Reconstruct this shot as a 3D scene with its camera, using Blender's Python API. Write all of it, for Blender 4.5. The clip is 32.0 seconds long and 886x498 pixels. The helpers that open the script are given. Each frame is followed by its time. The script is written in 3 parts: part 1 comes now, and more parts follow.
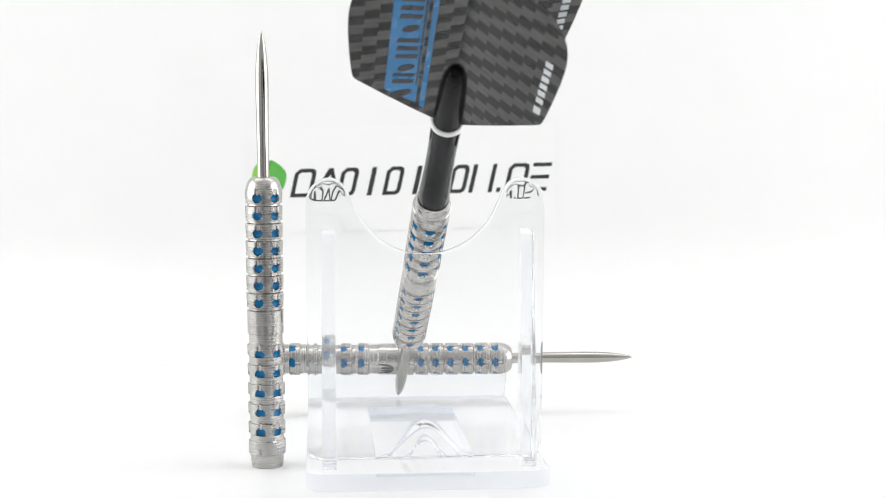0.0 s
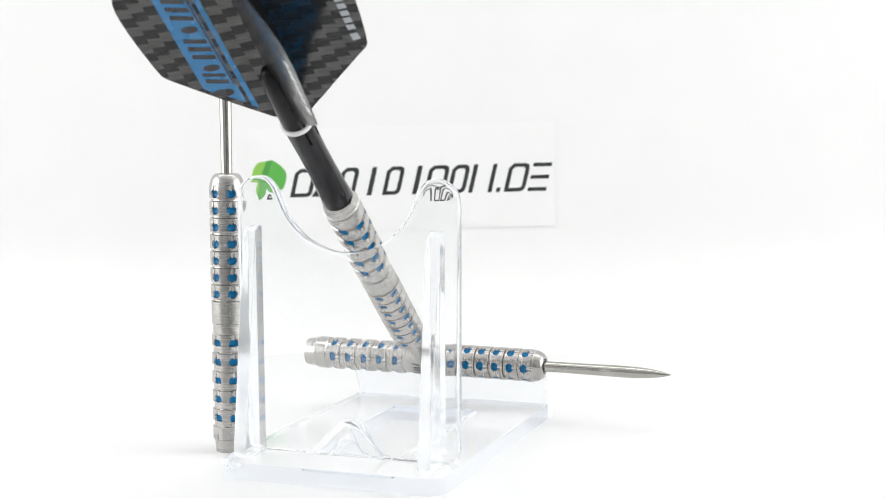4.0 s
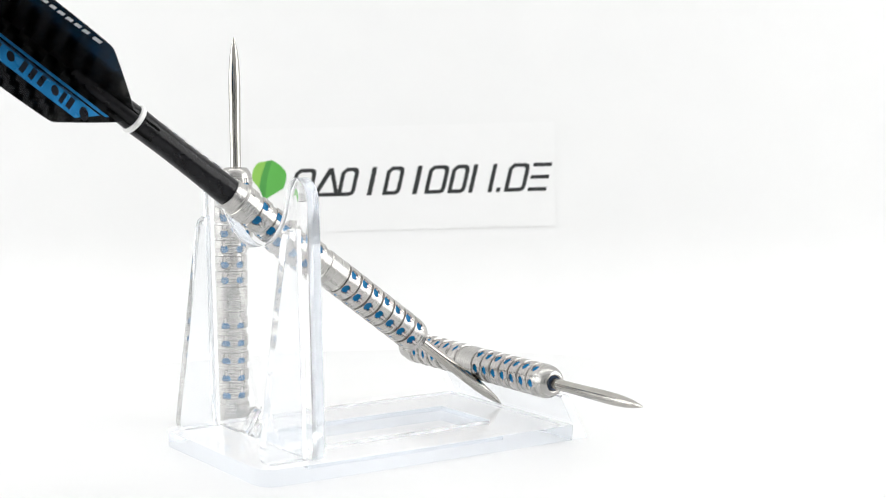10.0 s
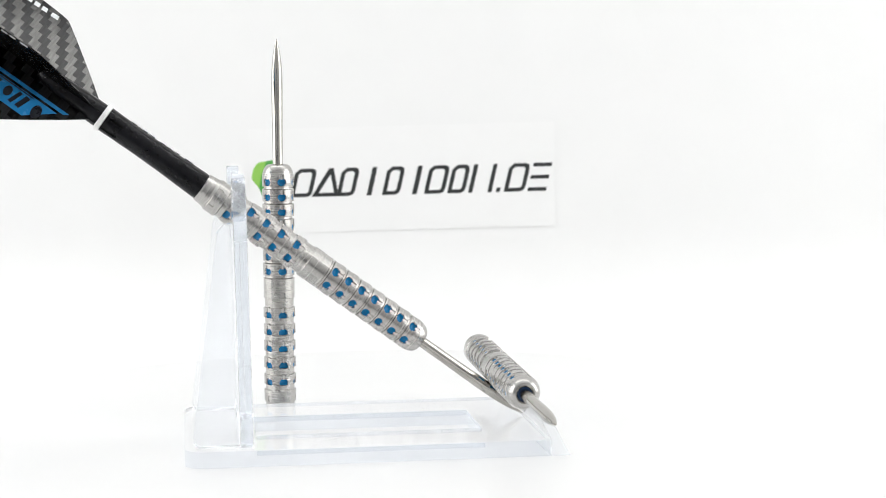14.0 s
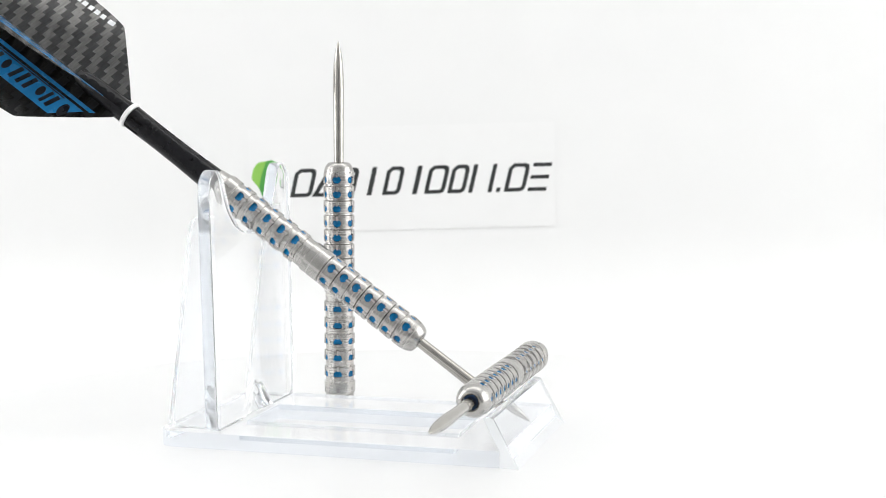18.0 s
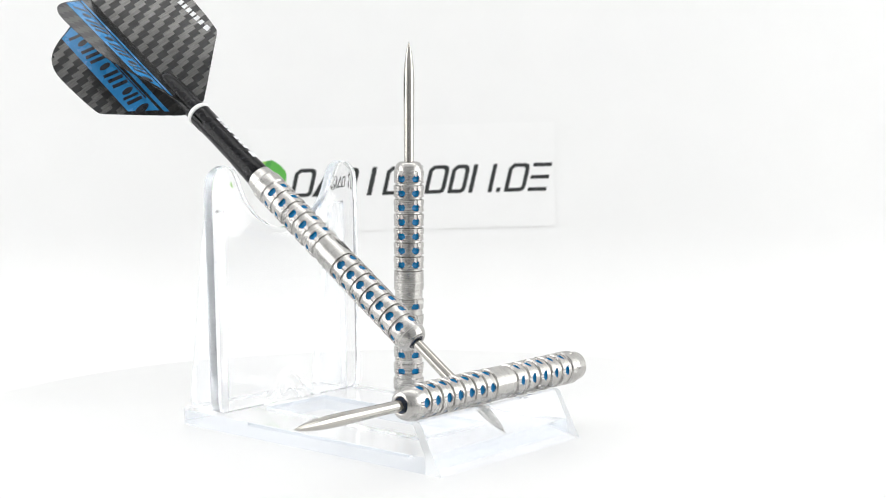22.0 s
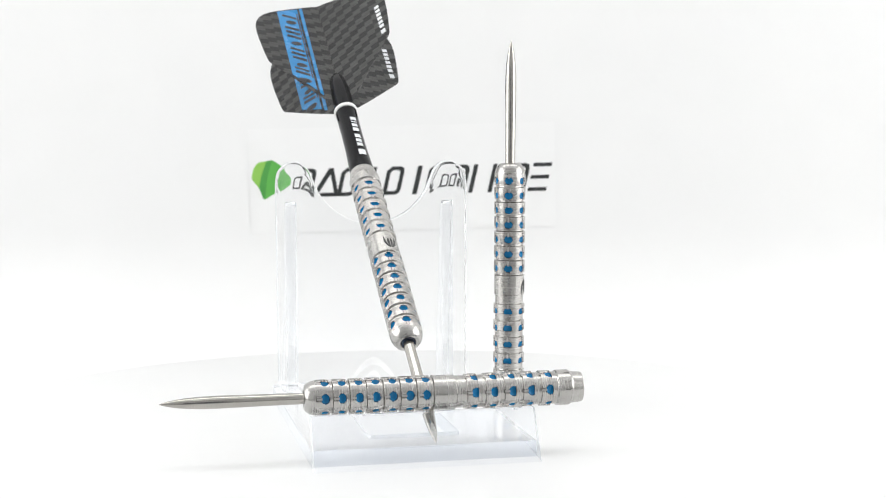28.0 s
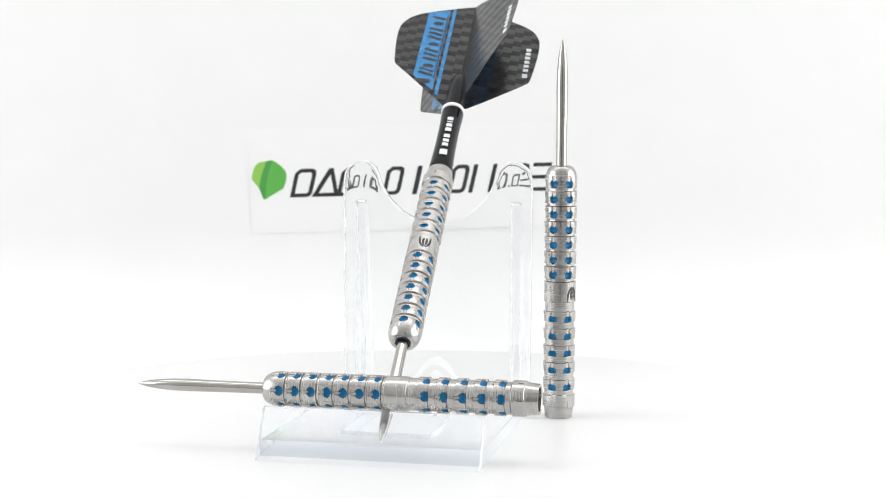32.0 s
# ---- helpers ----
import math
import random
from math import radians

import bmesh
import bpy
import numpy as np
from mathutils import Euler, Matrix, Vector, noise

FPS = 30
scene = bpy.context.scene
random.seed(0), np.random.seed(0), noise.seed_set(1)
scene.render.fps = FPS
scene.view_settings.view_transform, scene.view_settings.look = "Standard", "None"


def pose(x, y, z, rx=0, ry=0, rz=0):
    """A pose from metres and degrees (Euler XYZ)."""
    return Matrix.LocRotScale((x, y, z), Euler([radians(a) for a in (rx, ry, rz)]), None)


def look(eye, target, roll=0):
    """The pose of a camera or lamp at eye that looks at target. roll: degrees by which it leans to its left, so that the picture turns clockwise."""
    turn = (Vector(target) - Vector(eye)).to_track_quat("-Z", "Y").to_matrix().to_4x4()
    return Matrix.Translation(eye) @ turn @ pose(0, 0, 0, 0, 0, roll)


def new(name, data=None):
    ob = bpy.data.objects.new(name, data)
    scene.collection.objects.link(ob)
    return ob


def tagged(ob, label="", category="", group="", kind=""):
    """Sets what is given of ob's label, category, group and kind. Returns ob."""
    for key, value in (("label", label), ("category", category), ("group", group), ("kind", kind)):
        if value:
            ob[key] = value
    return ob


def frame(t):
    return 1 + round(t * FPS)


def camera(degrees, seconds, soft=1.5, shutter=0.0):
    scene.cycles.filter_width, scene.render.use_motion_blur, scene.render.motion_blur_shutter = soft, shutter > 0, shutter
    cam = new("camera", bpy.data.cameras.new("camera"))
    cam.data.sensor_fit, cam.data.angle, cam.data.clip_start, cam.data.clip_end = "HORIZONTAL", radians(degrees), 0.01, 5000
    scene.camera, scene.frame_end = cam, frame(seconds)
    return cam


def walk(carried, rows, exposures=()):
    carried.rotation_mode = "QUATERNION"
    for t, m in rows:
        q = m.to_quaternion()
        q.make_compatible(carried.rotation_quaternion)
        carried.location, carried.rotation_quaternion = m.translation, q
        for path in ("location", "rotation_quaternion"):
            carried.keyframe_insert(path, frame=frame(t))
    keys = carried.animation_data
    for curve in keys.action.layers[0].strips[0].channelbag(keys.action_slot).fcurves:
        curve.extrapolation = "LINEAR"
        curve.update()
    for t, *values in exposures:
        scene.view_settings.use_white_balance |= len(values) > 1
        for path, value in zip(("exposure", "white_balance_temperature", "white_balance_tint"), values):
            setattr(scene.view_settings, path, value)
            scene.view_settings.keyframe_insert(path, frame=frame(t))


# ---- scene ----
from mathutils.geometry import delaunay_2d_cdt, tessellate_polygon

MM = 0.001

# ---------------------------------------------------------------- camera, standing still
EYE = Vector((0.0, -0.29308, 0.06558))
AHEAD = Vector((0.023189, 0.994645, -0.100715))
cam = camera(31.95, 32.0, soft=0.8)
cam.data.dof.use_dof, cam.data.dof.focus_distance, cam.data.dof.aperture_fstop = True, 0.29, 54.0
walk(cam, [(0.0, look(EYE, EYE + AHEAD, 0.03)), (32.0, look(EYE, EYE + AHEAD, 0.03))])
scene.view_settings.exposure = 0.01
scene.cycles.max_bounces, scene.cycles.transmission_bounces, scene.cycles.glossy_bounces = 40, 40, 8
scene.cycles.diffuse_bounces = 5


def table_angle(t):
    """The turntable's turn in radians at t seconds, clockwise from above."""
    k = t / 32.0
    return -(3.31448 * k + 0.27136 * k * k - 0.17224 * k ** 3 + 0.02346 * k ** 4)


# ---------------------------------------------------------------- light: a white photo tent, open to a dim room in front
world = bpy.data.worlds.new("room_light")
world.use_nodes = True
world.node_tree.nodes["Background"].inputs["Color"].default_value = (0.86, 0.89, 1.0, 1)
world.node_tree.nodes["Background"].inputs["Strength"].default_value = 0.25
scene.world = world


def area_lamp(name, eye, target, sx, sy, watts, colour=(1, 1, 1)):
    data = bpy.data.lights.new(name, "AREA")
    data.shape, data.size, data.size_y, data.energy, data.color = "RECTANGLE", sx, sy, watts, colour
    ob = new(name, data)
    ob.matrix_world = look(eye, target)
    return ob


area_lamp("tent_light_top", (0.0, 0.02, 0.435), (0.0, 0.0, 0.02), 0.62, 0.12, 0.54, (1.0, 0.994, 0.975))
area_lamp("tent_light_east", (0.415, -0.09, 0.19), (0.0, -0.09, 0.189), 0.40, 0.36, 1.18, (1.0, 0.998, 0.983))
area_lamp("tent_light_west", (-0.415, -0.09, 0.19), (0.0, -0.09, 0.189), 0.40, 0.36, 1.09, (1.0, 0.998, 0.983))


# ---------------------------------------------------------------- materials
def material(name):
    m = bpy.data.materials.new(name)
    m.use_nodes = True
    nt = m.node_tree
    return m, nt, nt.nodes["Principled BSDF"]


def add(nt, kind, **values):
    n = nt.nodes.new(kind)
    for key, v in values.items():
        n.inputs[key].default_value = v
    return n


def coords(nt, scale=(1, 1, 1)):
    tc = nt.nodes.new("ShaderNodeTexCoord")
    mp = nt.nodes.new("ShaderNodeMapping")
    mp.inputs["Scale"].default_value = scale
    nt.links.new(tc.outputs["Object"], mp.inputs["Vector"])
    return mp.outputs["Vector"]


def noise_tex(nt, vec, scale, detail=3.0):
    n = add(nt, "ShaderNodeTexNoise", Scale=scale, Detail=detail)
    nt.links.new(vec, n.inputs["Vector"])
    return n.outputs["Fac"]


def ramp(nt, fac, a, b, lo=0.3, hi=0.7):
    r = nt.nodes.new("ShaderNodeValToRGB")
    r.color_ramp.elements[0].position, r.color_ramp.elements[1].position = lo, hi
    r.color_ramp.elements[0].color, r.color_ramp.elements[1].color = (*a, 1), (*b, 1)
    nt.links.new(fac, r.inputs["Fac"])
    return r.outputs["Color"]


def remap(nt, fac, lo, hi):
    r = nt.nodes.new("ShaderNodeMapRange")
    r.inputs["To Min"].default_value, r.inputs["To Max"].default_value = lo, hi
    nt.links.new(fac, r.inputs["Value"])
    return r.outputs["Result"]


def bump(nt, bsdf, height, strength, distance):
    b = add(nt, "ShaderNodeBump", Strength=strength, Distance=distance)
    nt.links.new(height, b.inputs["Height"])
    nt.links.new(b.outputs["Normal"], bsdf.inputs["Normal"])


def steel(name, base, rough, turned, brushed=0.0):
    """Turned tungsten steel: fine rings round the axis, a few smudges."""
    m, nt, b = material(name)
    b.inputs["Metallic"].default_value = 1.0
    rings = noise_tex(nt, coords(nt, (25, 25, 4200)), 1.0, 4.0)
    smudge = noise_tex(nt, coords(nt, (1, 1, 1)), 260.0, 4.0)
    tone = add(nt, "ShaderNodeMix")
    tone.data_type, tone.blend_type = "RGBA", "MULTIPLY"
    tone.inputs["Factor"].default_value = 1.0
    nt.links.new(ramp(nt, smudge, [c * 0.86 for c in base], base), tone.inputs[6])
    nt.links.new(ramp(nt, rings, (0.90, 0.90, 0.90), (1.0, 1.0, 1.0)), tone.inputs[7])
    nt.links.new(tone.outputs[2], b.inputs["Base Color"])
    mix = add(nt, "ShaderNodeMath")
    mix.operation = "ADD"
    nt.links.new(remap(nt, rings, rough * 0.55, rough * 1.3), mix.inputs[0])
    nt.links.new(remap(nt, smudge, -0.05, 0.07), mix.inputs[1])
    nt.links.new(mix.outputs[0], b.inputs["Roughness"])
    # tool marks run round the axis and spread the gloss along it
    tangent = nt.nodes.new("ShaderNodeTangent")
    tangent.direction_type, tangent.axis = "RADIAL", "Z"
    nt.links.new(tangent.outputs[0], b.inputs["Tangent"])
    b.inputs["Anisotropic"].default_value, b.inputs["Anisotropic Rotation"].default_value = brushed, 0.25
    if turned:
        bump(nt, b, rings, turned, 0.00004)
    return m


def plain(name, a, b_col, rough, scale=400.0, bump_by=0.0, metal=0.0, spec=0.5):
    m, nt, b = material(name)
    fac = noise_tex(nt, coords(nt), scale, 4.0)
    nt.links.new(ramp(nt, fac, a, b_col), b.inputs["Base Color"])
    nt.links.new(remap(nt, fac, rough * 0.8, min(1.0, rough * 1.25)), b.inputs["Roughness"])
    b.inputs["Metallic"].default_value = metal
    b.inputs["Specular IOR Level"].default_value = spec
    if bump_by:
        bump(nt, b, fac, bump_by, 0.0002)
    return m


def clear_plastic(name, rough, clear, tint=(0.993, 0.996, 1.0, 1), wavy=0.03, ior=1.36):
    m, nt, b = material(name)
    b.inputs["Base Color"].default_value = tint
    b.inputs["Transmission Weight"].default_value = clear
    b.inputs["IOR"].default_value = ior
    fac = noise_tex(nt, coords(nt), 180.0, 3.0)
    nt.links.new(remap(nt, fac, rough * 0.6, rough * 1.4), b.inputs["Roughness"])
    bump(nt, b, noise_tex(nt, coords(nt), 70.0, 1.0), wavy, 0.0005)
    return m


def carbon_weave(sense):
    """Printed twill weave on black film, with metallic light cells; sense gives the way the steps climb."""
    m, nt, b = material("carbon_print")
    tc = nt.nodes.new("ShaderNodeTexCoord")
    sep = nt.nodes.new("ShaderNodeSeparateXYZ")
    nt.links.new(tc.outputs["Object"], sep.inputs[0])

    def math_node(op, a, bb):
        n = nt.nodes.new("ShaderNodeMath")
        n.operation = op
        for i, v in enumerate((a, bb)):
            if hasattr(v, "is_linked"):
                nt.links.new(v, n.inputs[i])
            elif v is not None:
                n.inputs[i].default_value = v
        return n.outputs[0]

    i = math_node("FLOOR", math_node("MULTIPLY", sep.outputs["X"], 1 / 0.0021), None)
    j = math_node("FLOOR", math_node("MULTIPLY", sep.outputs["Z"], sense / 0.00095), None)
    d = math_node("ADD", math_node("ADD", i, j), 800.0)
    over = math_node("LESS_THAN", math_node("MODULO", d, 4.0), 1.5)
    fibre = noise_tex(nt, coords(nt, (300, 1, 2600)), 1.0, 2.0)
    warp = ramp(nt, fibre, (0.072, 0.0714, 0.070), (0.112, 0.111, 0.109))
    weft = ramp(nt, fibre, (0.011, 0.011, 0.012), (0.019, 0.020, 0.021))
    nt.links.new(over, b.inputs["Metallic"])
    b.inputs["Specular IOR Level"].default_value = 0.28
    mix = nt.nodes.new("ShaderNodeMix")
    mix.data_type = "RGBA"
    nt.links.new(over, mix.inputs["Factor"])
    nt.links.new(weft, mix.inputs[6])
    nt.links.new(warp, mix.inputs[7])
    nt.links.new(mix.outputs[2], b.inputs["Base Color"])
    b.inputs["Roughness"].default_value = 0.18
    bump(nt, b, noise_tex(nt, coords(nt), 90.0, 2.0), 0.2, 0.0008)
    return m


STEEL = steel("turned_steel", (0.52, 0.508, 0.488), 0.27, 0.2, 0.5)
BRIGHT_STEEL = steel("lightened_slot_steel", (0.62, 0.61, 0.595), 0.3, 0.0)
POINT_STEEL = steel("polished_point_steel", (0.49, 0.472, 0.438), 0.10, 0.06)
BLUE = plain("blue_enamel", (0.0, 0.135, 0.32), (0.001, 0.18, 0.42), 0.22, 900.0, spec=0.3)
DARK_BLUE = plain("dark_blue_coating", (0.004, 0.012, 0.035), (0.008, 0.028, 0.075), 0.25)
DARK_MARK = plain("engraved_mark", (0.02, 0.02, 0.022), (0.05, 0.05, 0.052), 0.5)
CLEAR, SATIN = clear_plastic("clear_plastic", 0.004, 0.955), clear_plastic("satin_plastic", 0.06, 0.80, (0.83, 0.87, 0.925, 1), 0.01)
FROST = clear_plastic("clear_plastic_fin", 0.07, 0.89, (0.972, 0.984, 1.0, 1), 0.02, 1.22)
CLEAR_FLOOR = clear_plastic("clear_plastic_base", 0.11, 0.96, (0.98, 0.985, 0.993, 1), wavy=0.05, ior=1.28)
# ledge ends: white mixed into the clear plastic to lighten their dark reflections
EDGE_WHITE = clear_plastic("lightened_plastic_edge", 0.2, 0.45, (0.93, 0.95, 0.97, 1), 0.01, 1.3)
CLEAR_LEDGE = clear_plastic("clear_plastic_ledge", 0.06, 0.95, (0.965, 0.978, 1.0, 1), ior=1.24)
WEAVE, WEAVE_BACK = carbon_weave(-1.0), carbon_weave(1.0)
BAND_BLUE = plain("printed_blue", (0.018, 0.19, 0.44), (0.025, 0.23, 0.53), 0.26, 300.0)
BAND_DARK = plain("printed_dark", (0.012, 0.013, 0.018), (0.022, 0.024, 0.03), 0.28, 300.0)
PRINT_WHITE = plain("printed_white", (0.62, 0.64, 0.66), (0.78, 0.79, 0.8), 0.4, 500.0)
SHAFT_BLACK = plain("black_polymer", (0.004, 0.004, 0.005), (0.009, 0.009, 0.011), 0.16, 700.0, 0.06, spec=0.2)
SLIT_SHADE = plain("slit_shade", (0.001, 0.001, 0.001), (0.002, 0.002, 0.002), 0.8, 700.0, spec=0.05)
RING_WHITE = plain("white_polymer", (0.74, 0.74, 0.73), (0.84, 0.84, 0.83), 0.35)
TABLE_WHITE = plain("white_lacquer", (0.738, 0.74, 0.743), (0.766, 0.766, 0.766), 0.38, 25.0, 0.02)
# the backdrop's white paper toned darker, offsetting the brighter light on the floor
DIMMED_PAPER = plain("dimmed_ground_paper", (0.69, 0.692, 0.692), (0.704, 0.705, 0.705), 0.8, 60.0, 0.03)
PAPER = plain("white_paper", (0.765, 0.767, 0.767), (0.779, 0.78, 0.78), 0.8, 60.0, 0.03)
CARD_WHITE = plain("card_white", (0.778, 0.779, 0.779), (0.790, 0.791, 0.791), 0.7, 120.0)
TENT_WHITE = plain("tent_fabric", (0.80, 0.81, 0.82), (0.86, 0.865, 0.87), 0.9, 30.0, 0.1)
FRONT_GREY = plain("grey_front_panel", (0.43, 0.431, 0.434), (0.48, 0.481, 0.484), 0.9, 30.0, 0.1)
UNSEEN_GREY = plain("unseen_grey_ground", (0.16, 0.16, 0.165), (0.22, 0.22, 0.225), 0.5, 60.0, 0.05)
INK_BLACK = plain("black_ink", (0.010, 0.012, 0.012), (0.022, 0.024, 0.024), 0.55, 300.0)
INK_GREEN = plain("green_ink", (0.085, 0.36, 0.055), (0.10, 0.40, 0.07), 0.5, 120.0)
INK_GREEN_LIGHT = plain("light_green_ink", (0.22, 0.47, 0.075), (0.25, 0.51, 0.09), 0.5, 120.0)
INK_GREEN_DARK = plain("dark_green_ink", (0.05, 0.26, 0.045), (0.065, 0.30, 0.055), 0.5, 120.0)


# ---------------------------------------------------------------- mesh helpers (millimetres in, metres out)
def smooth_step(a, b, x):
    x = min(1.0, max(0.0, (x - a) / (b - a)))
    return x * x * (3 - 2 * x)


def link_mesh(name, verts, faces, mat, smooth=False):
    me = bpy.data.meshes.new(name)
    me.from_pydata([tuple(c * MM for c in v) for v in verts], [], faces)
    me.materials.append(mat)
    me.update()
    if smooth:
        me.polygons.foreach_set("use_smooth", [True] * len(me.polygons))
    return me


def part(name, mesh, parent=None, m=None, label=""):
    ob = new(name, mesh)
    ob.parent = parent
    if m is not None:
        ob.matrix_basis = m
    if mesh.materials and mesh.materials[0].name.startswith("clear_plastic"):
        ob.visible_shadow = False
    return tagged(ob, label) if label else ob


def thing(name, label, category, group="", kind=""):
    return tagged(new(name), label, category, group, kind)


def slab(name, outer, holes, z0, z1, mat, plane="xy", caps=None):
    """A flat plate: an outline with holes, from z0 to z1 across its plane."""
    loops = [outer] + list(holes)
    flat = [p for l in loops for p in l]
    tris = tessellate_polygon([[Vector((x, y, 0)) for x, y in l] for l in loops])
    n = len(flat)
    put = {"xy": lambda x, y, z: (x, y, z), "xz": lambda x, y, z: (x, z, y), "yz": lambda x, y, z: (z, x, y)}[plane]
    verts = [put(x, y, z0) for x, y in flat] + [put(x, y, z1) for x, y in flat]
    faces = [tuple(t) for t in tris] + [tuple(i + n for i in reversed(t)) for t in tris]
    start = 0
    for l in loops:
        k = len(l)
        faces += [(start + i, start + (i + 1) % k, start + (i + 1) % k + n, start + i + n) for i in range(k)]
        start += k
    me = link_mesh(name, verts, faces, mat)
    if mat == CLEAR_FLOOR:
        me.materials.append(SATIN)
        for f in me.polygons[2 * len(tris):]:
            f.material_index = 1
    if caps:
        me.materials.append(caps)
        for f in me.polygons[:2 * len(tris)]:
            f.material_index = 1
    bm = bmesh.new()
    bm.from_mesh(me)
    bmesh.ops.recalc_face_normals(bm, faces=bm.faces)
    bm.to_mesh(me)
    bm.free()
    return me


def soften(ob, width=0.25, segments=2):
    mod = ob.modifiers.new("rounded_edges", "BEVEL")
    mod.width, mod.segments, mod.limit_method, mod.angle_limit = width * MM, segments, "ANGLE", radians(40)
    return ob


def dished_plate(name, outline, y, lean, half, dishes, mat):
    """An upright moulded plate in x and z about y, leaning back: rounded rim, and a shallow dish on both sides at each place given."""
    ring, m = [], len(outline)
    for i in range(m):
        p0, p1, p2, p3 = (Vector(outline[(i + k) % m]) for k in (-1, 0, 1, 2))
        gap = (p2 - p1).length
        n = max(1, round(gap / 0.45))
        bow = gap < 8 and (p1 - p0).length < 8 and (p3 - p2).length < 8
        for f in (k / n for k in range(n)):
            q = 0.5 * (2 * p1 + (p2 - p0) * f + (2 * p0 - 5 * p1 + 4 * p2 - p3) * f * f + (3 * p1 - p0 - 3 * p2 + p3) * f ** 3)
            ring.append(q if bow else p1.lerp(p2, f))
    k = len(ring)
    pts = list(ring)
    xs, zs = np.arange(-19.75, 19.8, 0.5), np.arange(3.5, 51.5, 0.5)
    a0 = np.array([tuple(p) for p in ring])
    run = np.roll(a0, -1, axis=0) - a0

    def edge_gap(x, z):
        """Distance to the outline."""
        to = np.array((x, z)) - a0
        k = np.clip((to * run).sum(1) / (run * run).sum(1), 0, 1)
        return float(np.min(np.hypot(*(to - run * k[:, None]).T)))

    for i in range(k):
        along = (ring[(i + 1) % k] - ring[i - 1]).normalized()
        inward = Vector((-along.y, along.x))
        for d in (0.04, 0.12, 0.3):
            if edge_gap(*(ring[i] + inward * d)) > d * 0.9:
                pts.append(ring[i] + inward * d)
    for z in zs:
        for x in xs:
            if edge_gap(x, z) > 0.85:
                pts.append(Vector((float(x), float(z))))
    co, _, tris, *_ = delaunay_2d_cdt(pts, [(i, (i + 1) % k) for i in range(k)], [], 1, 1e-5)
    rim = 0.3

    def thick(p):
        d = min(rim, edge_gap(p[0], p[1]))
        t = half - 0.15 * (1 - math.sqrt(max(0.0, 1 - (1 - d / rim) ** 2)))
        for cx, cz in dishes:
            e = math.hypot((p[0] - cx), (p[1] - cz) * 0.85) / 4.4
            if e < 1:
                t -= 0.15 * (1 - e * e) ** 2
        # a shallow arched panel at the foot, with a smaller one inside it
        for wide, tall, deep in ((8.0, 9.0, 0.34), (3.8, 6.5, 0.3)):
            e = abs(p[0]) / wide
            if e < 1:
                t -= deep * smooth_step(-0.35, 0.35, 3.05 + (tall - 3.05) * (0.5 + 0.5 * math.cos(math.pi * e)) - p[1])
        return t

    n = len(co)
    side = [thick(p) for p in co]
    mid = [y - lean * (p[1] - 25) for p in co]
    verts = [(p[0], m - t, p[1]) for p, t, m in zip(co, side, mid)] + [(p[0], m + t, p[1]) for p, t, m in zip(co, side, mid)]
    faces = [tuple(t) for t in tris] + [tuple(i + n for i in reversed(t)) for t in tris]
    count = {}
    for t in tris:
        for a, b in zip(t, list(t[1:]) + [t[0]]):
            count[(a, b)] = count.get((a, b), 0) + 1
    flat = len(faces)
    faces += [(b, a, a + n, b + n) for a, b in count if (b, a) not in count]
    me = link_mesh(name, verts, faces, mat, True)
    me.materials.append(SATIN)
    for f in me.polygons[flat:]:
        f.material_index = 1
    bm = bmesh.new()
    bm.from_mesh(me)
    bmesh.ops.recalc_face_normals(bm, faces=bm.faces)
    bm.to_mesh(me)
    bm.free()
    me.set_sharp_from_angle(angle=radians(50))
    return me


def arc(cx, cy, r, a0, a1, n=6):
    return [(cx + r * math.cos(radians(a0 + (a1 - a0) * i / n)), cy + r * math.sin(radians(a0 + (a1 - a0) * i / n))) for i in range(n + 1)]


def lathe(name, rows, mat, n=48, dent=None):
    """A turned body round z from rows of (z, r). dent(z, angle) is how deep the surface is cut in."""
    verts, faces = [], []
    for z, r in rows:
        for k in range(n):
            a = 2 * math.pi * k / n
            rr = r - (dent(z, a) if dent else 0.0)
            verts.append((rr * math.cos(a), rr * math.sin(a), z))
    for i in range(len(rows) - 1):
        for k in range(n):
            a, b = i * n + k, i * n + (k + 1) % n
            faces.append((a, b, b + n, a + n))
    faces.append(tuple(range(n - 1, -1, -1)))
    faces.append(tuple((len(rows) - 1) * n + k for k in range(n)))
    me = link_mesh(name, verts, faces, mat, True)
    me.set_sharp_from_angle(angle=radians(32))
    return me


def curved_patch(name, r, outline, mat):
    """A thin print on a turned body: outline of (z, arc length) wrapped at radius r."""
    verts = [(r * math.cos(v / r), r * math.sin(v / r), z) for z, v in outline]
    return link_mesh(name, verts, [tuple(range(len(verts)))], mat)


